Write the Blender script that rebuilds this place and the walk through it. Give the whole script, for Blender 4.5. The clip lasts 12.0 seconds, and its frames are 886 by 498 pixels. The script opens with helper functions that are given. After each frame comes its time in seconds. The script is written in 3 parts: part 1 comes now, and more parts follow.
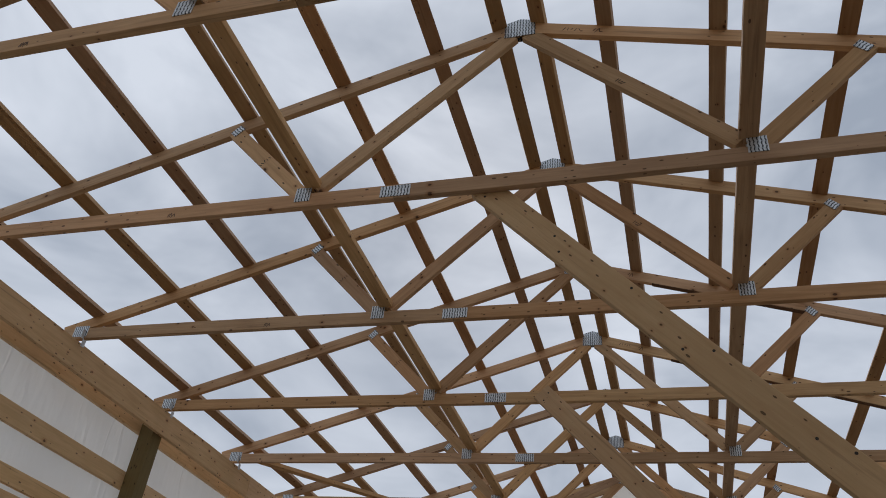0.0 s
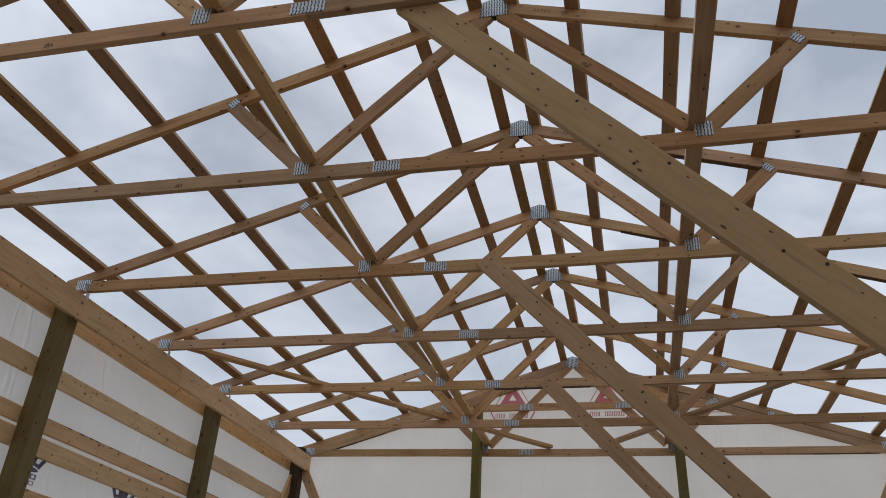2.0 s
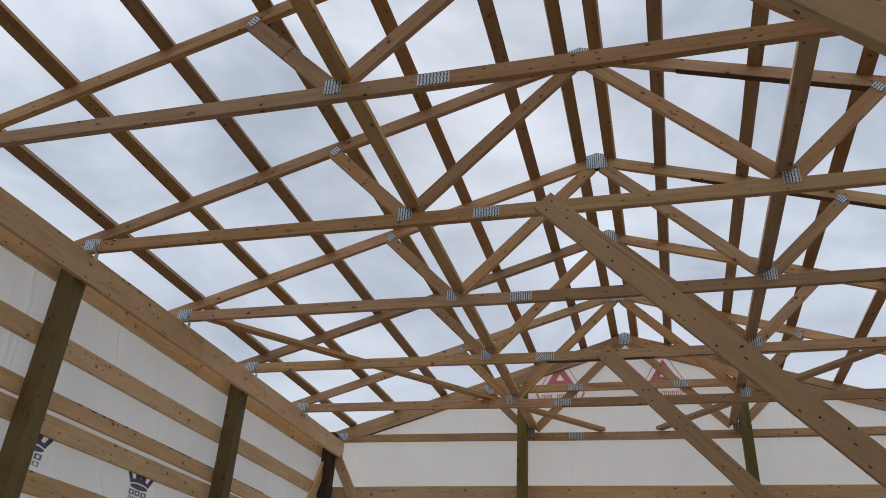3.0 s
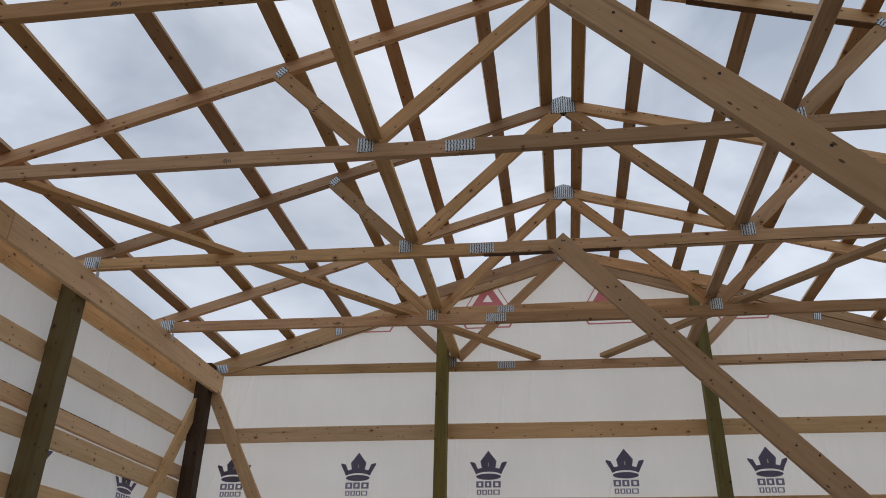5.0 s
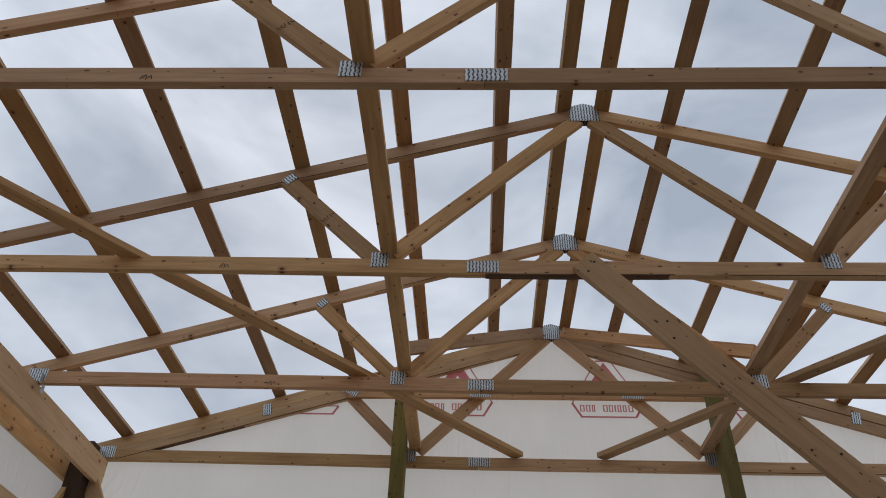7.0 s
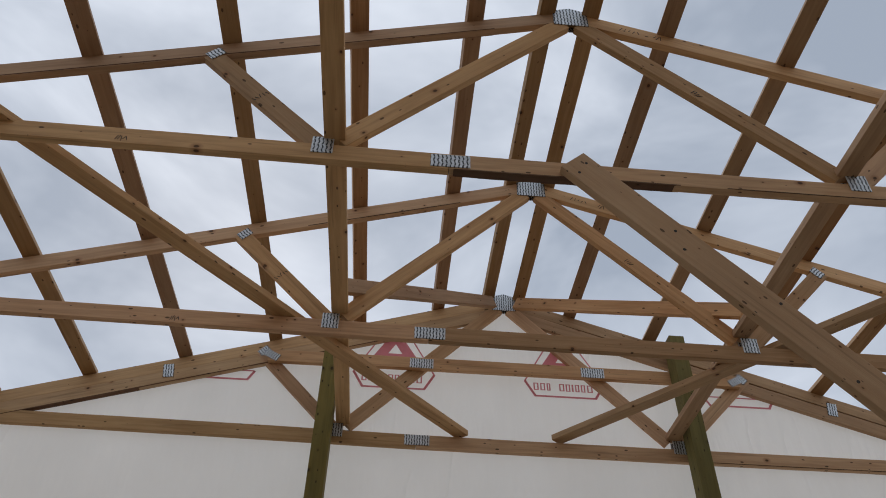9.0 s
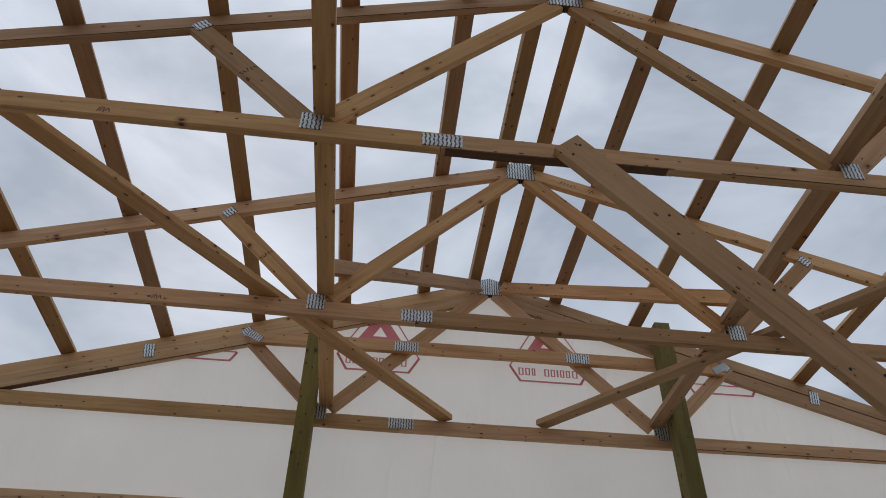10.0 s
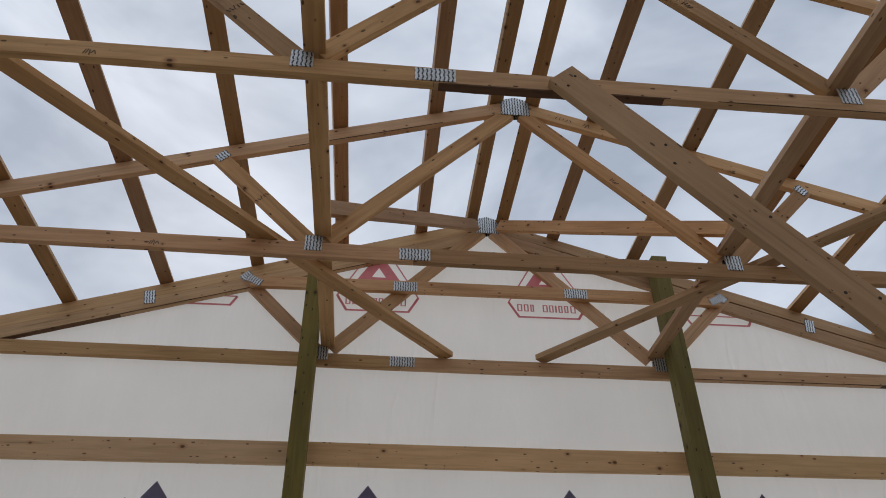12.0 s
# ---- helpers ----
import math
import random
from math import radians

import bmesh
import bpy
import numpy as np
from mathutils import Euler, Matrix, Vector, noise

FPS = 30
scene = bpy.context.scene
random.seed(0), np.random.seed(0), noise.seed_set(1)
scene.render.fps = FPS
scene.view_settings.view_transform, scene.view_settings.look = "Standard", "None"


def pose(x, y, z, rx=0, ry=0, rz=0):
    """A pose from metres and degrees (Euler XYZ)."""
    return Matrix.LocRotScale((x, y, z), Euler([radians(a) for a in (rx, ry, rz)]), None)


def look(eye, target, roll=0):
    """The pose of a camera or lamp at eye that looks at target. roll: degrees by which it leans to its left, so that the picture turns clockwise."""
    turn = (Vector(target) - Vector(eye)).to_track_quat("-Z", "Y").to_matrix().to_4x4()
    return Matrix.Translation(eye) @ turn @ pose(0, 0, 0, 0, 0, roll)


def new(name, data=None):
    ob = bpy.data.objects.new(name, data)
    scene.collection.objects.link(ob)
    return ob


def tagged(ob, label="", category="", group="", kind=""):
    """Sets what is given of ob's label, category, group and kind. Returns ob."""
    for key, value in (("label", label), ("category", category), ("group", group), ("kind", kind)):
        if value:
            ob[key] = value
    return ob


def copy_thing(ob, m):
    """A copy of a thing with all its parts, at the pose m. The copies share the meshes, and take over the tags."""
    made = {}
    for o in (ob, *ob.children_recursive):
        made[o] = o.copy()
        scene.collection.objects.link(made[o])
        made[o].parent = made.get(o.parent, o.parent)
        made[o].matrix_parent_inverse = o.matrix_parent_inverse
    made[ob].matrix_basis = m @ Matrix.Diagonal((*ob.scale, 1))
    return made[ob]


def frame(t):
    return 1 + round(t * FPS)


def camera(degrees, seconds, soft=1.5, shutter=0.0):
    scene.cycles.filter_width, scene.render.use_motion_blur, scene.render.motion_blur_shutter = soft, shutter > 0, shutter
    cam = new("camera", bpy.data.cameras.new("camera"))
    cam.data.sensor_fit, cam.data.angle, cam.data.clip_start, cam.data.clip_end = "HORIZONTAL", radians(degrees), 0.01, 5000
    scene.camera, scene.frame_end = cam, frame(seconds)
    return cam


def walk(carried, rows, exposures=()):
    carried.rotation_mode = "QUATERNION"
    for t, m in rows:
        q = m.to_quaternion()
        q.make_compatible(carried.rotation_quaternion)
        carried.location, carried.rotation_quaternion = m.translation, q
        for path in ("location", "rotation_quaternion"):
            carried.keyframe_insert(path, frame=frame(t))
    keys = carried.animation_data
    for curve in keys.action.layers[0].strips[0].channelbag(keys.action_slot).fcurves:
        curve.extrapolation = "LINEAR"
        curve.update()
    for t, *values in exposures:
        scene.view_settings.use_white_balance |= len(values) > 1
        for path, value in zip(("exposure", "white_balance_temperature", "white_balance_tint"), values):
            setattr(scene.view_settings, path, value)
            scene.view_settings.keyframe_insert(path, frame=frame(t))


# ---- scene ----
cam = camera(60.1, 12.0, soft=0.95)
PATH = [
    (0, (0.663, -10.12, 1.37), (0.126, -8.591, 2.542), 6.7),
    (0.5, (0.67, -10.11, 1.37), (0.149, -8.573, 2.539), 6.4),
    (1, (0.661, -10.08, 1.355), (0.187, -8.498, 2.483), 4.9),
    (1.5, (0.69, -9.87, 1.337), (0.279, -8.217, 2.386), 2.9),
    (2, (0.644, -9.532, 1.323), (0.206, -7.85, 2.313), 3.3),
    (2.5, (0.491, -9.15, 1.317), (-0.04, -7.477, 2.277), 4.3),
    (2.7, (0.411, -9.023, 1.335), (-0.115, -7.358, 2.31), 4.1),
    (4.3, (-0.033, -7.737, 1.456), (-0.356, -6.019, 2.43), 1.2),
    (4.5, (-0.083, -7.585, 1.425), (-0.376, -5.856, 2.388), 1.0),
    (5, (-0.175, -7.102, 1.488), (-0.442, -5.346, 2.408), 1.1),
    (5.5, (-0.343, -6.709, 1.485), (-0.629, -4.99, 2.466), 1.7),
    (6, (-0.451, -6.363, 1.512), (-0.652, -4.716, 2.627), 1.6),
    (6.5, (-0.555, -5.939, 1.551), (-0.672, -4.344, 2.751), 1.8),
    (7, (-0.66, -5.576, 1.541), (-0.74, -4.014, 2.787), 2.0),
    (7.5, (-0.696, -5.206, 1.563), (-0.722, -3.67, 2.843), 2.2),
    (7.7, (-0.748, -5.068, 1.592), (-0.728, -3.527, 2.866), 1.6),
    (9.3, (-0.802, -4.55, 1.544), (-0.683, -3.056, 2.869), 1.0),
    (9.5, (-0.814, -4.535, 1.566), (-0.68, -3.029, 2.876), 0.9),
    (10, (-0.814, -4.536, 1.568), (-0.66, -3.017, 2.861), 0.9),
    (10.5, (-0.806, -4.529, 1.564), (-0.626, -2.995, 2.835), 0.1),
    (11, (-0.808, -4.511, 1.556), (-0.624, -2.947, 2.789), -0.5),
    (11.5, (-0.803, -4.506, 1.546), (-0.621, -2.912, 2.741), -0.8),
    (12, (-0.811, -4.518, 1.548), (-0.64, -2.909, 2.724), -0.8),
]
EXPOSURES = [(0.0, -0.23), (1.0, -0.18), (2.5, -0.05), (5.0, 0.0), (6.5, -0.06), (7.5, -0.10), (9.5, -0.11), (11.0, -0.06), (12.0, -0.02)]
walk(cam, [(t, look(eye, target, roll)) for t, eye, target, roll in PATH], EXPOSURES)

# ---- world, sun, exposure ----
world = bpy.data.worlds.new("overcast_sky")
scene.world = world
world.use_nodes = True
wn, wl = world.node_tree.nodes, world.node_tree.links
wn.clear()
SUN_ELEV, SUN_ROT = 41.0, -18.0
sky = wn.new("ShaderNodeTexSky")
sky.sky_type, sky.sun_disc = "NISHITA", False
sky.sun_elevation, sky.sun_rotation = radians(SUN_ELEV), radians(SUN_ROT)
coord = wn.new("ShaderNodeTexCoord")
stretch = wn.new("ShaderNodeMapping")
stretch.inputs["Scale"].default_value = (1.0, 1.0, 2.0)
stretch.inputs["Location"].default_value = (0.35, 0.1, 0.2)
clouds = wn.new("ShaderNodeTexNoise")
clouds.inputs["Scale"].default_value, clouds.inputs["Detail"].default_value = 2.6, 5.0
clouds.inputs["Roughness"].default_value, clouds.inputs["Distortion"].default_value = 0.54, 0.35
shades = wn.new("ShaderNodeValToRGB")
shades.color_ramp.elements[0].position, shades.color_ramp.elements[0].color = 0.34, (0.405, 0.465, 0.565, 1)
shades.color_ramp.elements[1].position, shades.color_ramp.elements[1].color = 0.66, (0.82, 0.88, 0.985, 1)
thin = wn.new("ShaderNodeVectorMath")
thin.operation = "SCALE"
thin.inputs["Scale"].default_value = 0.08
cover = wn.new("ShaderNodeMix")
cover.data_type = "RGBA"
cover.inputs["Factor"].default_value = 0.92
air = wn.new("ShaderNodeBackground")
air.inputs["Strength"].default_value = 1.0
out = wn.new("ShaderNodeOutputWorld")
wl.new(coord.outputs["Generated"], stretch.inputs["Vector"])
wl.new(stretch.outputs["Vector"], clouds.inputs["Vector"])
# banks of thicker and thinner cloud in the overcast, each a direction, a breadth and a depth
heap = clouds.outputs["Fac"]
for aim, broad, deep in (((0.20, 0.80, 0.57), 0.945, -0.22), ((0.36, 0.60, 0.71), 0.965, -0.01), ((0.02, 0.87, 0.48), 0.965, -0.09), ((-0.62, 0.48, 0.63), 0.935, -0.19), ((-0.43, 0.78, 0.46), 0.97, -0.09), ((-0.40, 0.57, 0.72), 0.965, 0.07), ((0.0, 0.55, 0.84), 0.96, 0.06), ((0.40, 0.84, 0.36), 0.965, 0.10), ((0.23, 0.84, 0.49), 0.982, -0.12), ((0.20, 0.63, 0.74), 0.975, 0.09)):
    dot, soft_edge, add_up = wn.new("ShaderNodeVectorMath"), wn.new("ShaderNodeMapRange"), wn.new("ShaderNodeMath")
    dot.operation, add_up.operation, soft_edge.interpolation_type = "DOT_PRODUCT", "ADD", "SMOOTHERSTEP"
    dot.inputs[1].default_value = Vector(aim).normalized()
    soft_edge.inputs["From Min"].default_value, soft_edge.inputs["From Max"].default_value, soft_edge.inputs["To Max"].default_value = broad, 1.0, deep
    warp = wn.new("ShaderNodeMixRGB")
    warp.inputs["Fac"].default_value = 0.08
    wl.new(coord.outputs["Generated"], warp.inputs["Color1"]), wl.new(clouds.outputs["Color"], warp.inputs["Color2"])
    wl.new(warp.outputs[0], dot.inputs[0]), wl.new(dot.outputs["Value"], soft_edge.inputs["Value"])
    wl.new(heap, add_up.inputs[0]), wl.new(soft_edge.outputs[0], add_up.inputs[1])
    heap = add_up.outputs[0]
wl.new(heap, shades.inputs["Fac"])
wl.new(sky.outputs["Color"], thin.inputs[0])
wl.new(thin.outputs["Vector"], cover.inputs["A"])
wl.new(shades.outputs["Color"], cover.inputs["B"])
wl.new(cover.outputs["Result"], air.inputs["Color"])
wl.new(air.outputs["Background"], out.inputs["Surface"])

sun = new("sun", bpy.data.lights.new("sun", "SUN"))
sun.data.energy, sun.data.angle, sun.data.color = 1.1, radians(30), (1.0, 0.97, 0.92)
sun.matrix_world = look((-5, 10, 17), (0, -5, 3))

# ---- plan, in metres: x across, y towards the gable, which stands at y = 0 ----
BAY = 1.2192            # trusses 4 ft apart, posts at every second one
COUNT = 10              # bays
HALF = 3.66             # half the span
CHORD = 3.905           # middle of the bottom chords
NODE = 3.957         # middle of the plates where webs meet a chord
RIDGE = 5.085           # middle of the top chords where they meet
PITCH = 0.316           # rise over run of the roof
PITCH_WEST = 0.309      # the west side lies a little flatter
SLOPE = math.atan(PITCH)
TWO, FOUR, SIX, TEN = 0.038, 0.089, 0.14, 0.235
FACE = 3.487            # inner face of the header boards
POST_IN, POST_OUT = 3.545, 3.683
WRAP = 3.725
BACK = -BAY * COUNT


# ---- materials ----
def material(name):
    m = bpy.data.materials.new(name)
    m.use_nodes = True
    return m, m.node_tree.nodes, m.node_tree.links, m.node_tree.nodes["Principled BSDF"]


def math_node(n, l, op, a, b=None, clamp=False):
    k = n.new("ShaderNodeMath")
    k.operation, k.use_clamp = op, clamp
    for i, v in enumerate((a, b)):
        if v is None:
            continue
        if isinstance(v, (int, float)):
            k.inputs[i].default_value = v
        else:
            l.new(v, k.inputs[i])
    return k.outputs[0]


def mix_node(n, l, fac, a, b, blend="MIX"):
    k = n.new("ShaderNodeMix")
    k.data_type, k.blend_type = "RGBA", blend
    for i, v in (("Factor", fac), ("A", a), ("B", b)):
        if isinstance(v, (int, float)):
            k.inputs[i].default_value = v
        elif isinstance(v, tuple):
            k.inputs[i].default_value = (*v, 1)
        else:
            l.new(v, k.inputs[i])
    return k.outputs["Result"]


def ramp_node(n, l, fac, *stops):
    k = n.new("ShaderNodeValToRGB")
    e = k.color_ramp.elements
    while len(e) < len(stops):
        e.new(0.5)
    for s, (p, c) in zip(e, stops):
        s.position, s.color = p, (*(c if isinstance(c, tuple) else (c, c, c)), 1)
    l.new(fac, k.inputs["Fac"])
    return k.outputs["Color"]


def wood(name, light, dark, knot, rough=0.72, knots=1.0, tone=0.25):
    """Sawn softwood with its grain along the board's own x."""
    m, n, l, b = material(name)
    tc, info = n.new("ShaderNodeTexCoord"), n.new("ShaderNodeObjectInfo")
    shift = n.new("ShaderNodeCombineXYZ")
    r = info.outputs["Random"]
    l.new(math_node(n, l, "MULTIPLY", r, 93.0), shift.inputs[0])
    l.new(math_node(n, l, "MULTIPLY", r, 31.0), shift.inputs[1])
    l.new(math_node(n, l, "MULTIPLY", r, 57.0), shift.inputs[2])
    add = n.new("ShaderNodeVectorMath")
    l.new(tc.outputs["Object"], add.inputs[0]), l.new(shift.outputs[0], add.inputs[1])
    spot = add.outputs[0]

    def scaled(sx, sy, sz):
        k = n.new("ShaderNodeMapping")
        k.inputs["Scale"].default_value = (sx, sy, sz)
        l.new(spot, k.inputs["Vector"])
        return k.outputs[0]

    def noise_at(vec, scale, detail, rough_=0.5, warp=0.0):
        k = n.new("ShaderNodeTexNoise")
        k.inputs["Scale"].default_value, k.inputs["Detail"].default_value = scale, detail
        k.inputs["Roughness"].default_value, k.inputs["Distortion"].default_value = rough_, warp
        l.new(vec, k.inputs["Vector"])
        return k.outputs["Fac"]

    rings = noise_at(scaled(0.9, 16, 16), 3.0, 3, 0.55, 0.6)
    grain = noise_at(scaled(3.0, 150, 150), 1.6, 3, 0.6)
    broad = noise_at(spot, 1.1, 2)
    blotch = noise_at(scaled(2.5, 9, 9), 1.5, 2)
    base = ramp_node(n, l, rings, (0.30, tuple(0.55 * p + 0.45 * q for p, q in zip(light, dark))), (0.62, light))
    base = mix_node(n, l, math_node(n, l, "MULTIPLY", grain, 0.22), base, dark)
    base = mix_node(n, l, 0.5, base, ramp_node(n, l, broad, (0.3, (0.72, 0.70, 0.68)), (0.7, (1.0, 1.0, 1.0))), "MULTIPLY")
    base = mix_node(n, l, 0.35, base, ramp_node(n, l, blotch, (0.35, (0.80, 0.74, 0.66)), (0.65, (1.0, 1.0, 1.0))), "MULTIPLY")
    streak = noise_at(scaled(1.3, 34, 34), 1.0, 4, 0.6, 0.4)
    base = mix_node(n, l, math_node(n, l, "MULTIPLY", math_node(n, l, "MULTIPLY", math_node(n, l, "SUBTRACT", streak, 0.60, True), 7.0, True), 0.5), base, tuple(0.42 * c for c in dark))
    lot = n.new("ShaderNodeHueSaturation")
    l.new(math_node(n, l, "ADD", math_node(n, l, "MULTIPLY", r, tone), 1.0 - tone / 2), lot.inputs["Value"])
    l.new(base, lot.inputs["Color"])
    other = math_node(n, l, "FRACT", math_node(n, l, "MULTIPLY", r, 17.3))
    l.new(math_node(n, l, "ADD", math_node(n, l, "MULTIPLY", other, 0.011), 0.4915), lot.inputs["Hue"])
    l.new(math_node(n, l, "ADD", math_node(n, l, "MULTIPLY", math_node(n, l, "FRACT", math_node(n, l, "MULTIPLY", r, 7.9)), 0.18), 0.94), lot.inputs["Saturation"])
    base = lot.outputs[0]
    # knots: small oval eyes, a few to the metre, and nail holes; both run round the board's edges
    parts3 = n.new("ShaderNodeSeparateXYZ")
    l.new(spot, parts3.inputs[0])
    wrapped = n.new("ShaderNodeCombineXYZ")
    l.new(parts3.outputs[0], wrapped.inputs[0])
    l.new(math_node(n, l, "ADD", parts3.outputs[1], parts3.outputs[2]), wrapped.inputs[1])

    def cells(sx, sy):
        k, v, c = n.new("ShaderNodeMapping"), n.new("ShaderNodeTexVoronoi"), n.new("ShaderNodeSeparateColor")
        k.inputs["Scale"].default_value, v.voronoi_dimensions = (sx, sy, 1), "2D"
        v.inputs["Scale"].default_value = 1.0
        l.new(wrapped.outputs[0], k.inputs["Vector"]), l.new(k.outputs[0], v.inputs["Vector"]), l.new(v.outputs["Color"], c.inputs[0])
        return v.outputs["Distance"], c.outputs

    far, rnd = cells(7.0, 10.0)
    size = math_node(n, l, "MULTIPLY", math_node(n, l, "SUBTRACT", rnd[0], 0.66, True), 0.42 * knots)
    eye = math_node(n, l, "MULTIPLY", math_node(n, l, "SUBTRACT", size, far), 26.0, True)
    ring = math_node(n, l, "MULTIPLY", math_node(n, l, "SUBTRACT", math_node(n, l, "MULTIPLY", size, 2.3), far), 8.0, True)
    base = mix_node(n, l, math_node(n, l, "MULTIPLY", ring, 0.55), base, (dark[0] * 0.9, dark[1] * 0.7, dark[2] * 0.6))
    base = mix_node(n, l, math_node(n, l, "MULTIPLY", eye, 0.85), base, knot)
    far, rnd = cells(11.0, 24.0)
    hole = math_node(n, l, "MULTIPLY", math_node(n, l, "SUBTRACT", math_node(n, l, "MULTIPLY", math_node(n, l, "SUBTRACT", rnd[1], 0.66, True), 0.46), far), 30.0, True)
    base = mix_node(n, l, math_node(n, l, "MULTIPLY", hole, 0.8), base, knot)
    l.new(base, b.inputs["Base Color"])
    b.inputs["Roughness"].default_value = rough
    b.inputs["Specular IOR Level"].default_value = 0.25
    bump = n.new("ShaderNodeBump")
    bump.inputs["Strength"].default_value, bump.inputs["Distance"].default_value = 0.35, 0.002
    l.new(grain, bump.inputs["Height"]), l.new(bump.outputs[0], b.inputs["Normal"])
    return m


SPRUCE = wood("spruce_lumber", (0.635, 0.42, 0.228), (0.335, 0.19, 0.09), (0.045, 0.022, 0.012), knots=0.72, tone=0.42)
# darker copy of the spruce: shade on the purlin undersides put into the colour
SHADED_PURLIN = wood("shaded_purlin_lumber", (0.455, 0.297, 0.163), (0.265, 0.15, 0.073), (0.05, 0.026, 0.015), knots=0.7, tone=0.3)
BRACE = wood("brace_lumber", (0.60, 0.42, 0.238), (0.46, 0.295, 0.15), (0.045, 0.024, 0.014), knots=0.45, tone=0.12)
GIRT = wood("girt_lumber", (0.82, 0.585, 0.335), (0.55, 0.35, 0.185), (0.09, 0.05, 0.03), knots=0.8)
TREATED = wood("treated_post", (0.235, 0.195, 0.062), (0.105, 0.108, 0.038), (0.04, 0.03, 0.015), rough=0.8)
WEATHERED = wood("weathered_post", (0.21, 0.165, 0.08), (0.13, 0.108, 0.052), (0.04, 0.03, 0.015), rough=0.8)
BARK = wood("inner_bark", (0.15, 0.085, 0.045), (0.08, 0.045, 0.025), (0.03, 0.018, 0.012), rough=0.85)
TARRED = wood("dark_post", (0.085, 0.055, 0.035), (0.05, 0.032, 0.022), (0.02, 0.012, 0.01), rough=0.8)


def sheet_white():
    """Woven house wrap: white, lets daylight through."""
    m, n, l, b = material("house_wrap")
    tc = n.new("ShaderNodeTexCoord")
    soft, fine = n.new("ShaderNodeTexNoise"), n.new("ShaderNodeTexNoise")
    soft.inputs["Scale"].default_value, soft.inputs["Detail"].default_value = 1.3, 4
    fine.inputs["Scale"].default_value, fine.inputs["Detail"].default_value = 9.0, 3
    k = n.new("ShaderNodeMapping")
    k.inputs["Scale"].default_value = (1.0, 1.0, 0.22)
    l.new(tc.outputs["Object"], soft.inputs["Vector"]), l.new(tc.outputs["Object"], k.inputs["Vector"])
    l.new(k.outputs[0], fine.inputs["Vector"])
    tone = mix_node(n, l, math_node(n, l, "MULTIPLY", fine.outputs["Fac"], 0.35), ramp_node(n, l, soft.outputs["Fac"], (0.3, (0.83, 0.81, 0.775)), (0.7, (0.91, 0.89, 0.855))), (0.80, 0.785, 0.75))
    l.new(tone, b.inputs["Base Color"])
    b.inputs["Roughness"].default_value, b.inputs["Specular IOR Level"].default_value = 0.6, 0.3
    bump = n.new("ShaderNodeBump")
    bump.inputs["Strength"].default_value, bump.inputs["Distance"].default_value = 0.55, 0.02
    # sharp pull creases running askew through the slack
    pull, slant = n.new("ShaderNodeTexNoise"), n.new("ShaderNodeMapping")
    slant.inputs["Rotation"].default_value, slant.inputs["Scale"].default_value = (0.5, 0.6, 0.5), (3.2, 3.2, 0.7)
    pull.inputs["Scale"].default_value, pull.inputs["Detail"].default_value = 1.2, 2
    l.new(tc.outputs["Object"], slant.inputs["Vector"]), l.new(slant.outputs[0], pull.inputs["Vector"])
    crease = math_node(n, l, "SUBTRACT", 1.0, math_node(n, l, "MULTIPLY", math_node(n, l, "ABSOLUTE", math_node(n, l, "SUBTRACT", pull.outputs["Fac"], 0.56)), 22.0), True)
    patch = math_node(n, l, "MULTIPLY", math_node(n, l, "SUBTRACT", soft.outputs["Fac"], 0.46, True), 5.0, True)
    relief = math_node(n, l, "ADD", fine.outputs["Fac"], math_node(n, l, "MULTIPLY", crease, math_node(n, l, "MULTIPLY", patch, 0.55)))
    l.new(relief, bump.inputs["Height"]), l.new(bump.outputs[0], b.inputs["Normal"])
    tl, mx = n.new("ShaderNodeBsdfTranslucent"), n.new("ShaderNodeMixShader")
    l.new(bump.outputs[0], tl.inputs["Normal"])
    l.new(tone, tl.inputs["Color"])
    mx.inputs[0].default_value = 0.54
    l.new(b.outputs[0], mx.inputs[1]), l.new(tl.outputs[0], mx.inputs[2])
    l.new(mx.outputs[0], n["Material Output"].inputs["Surface"])
    return m


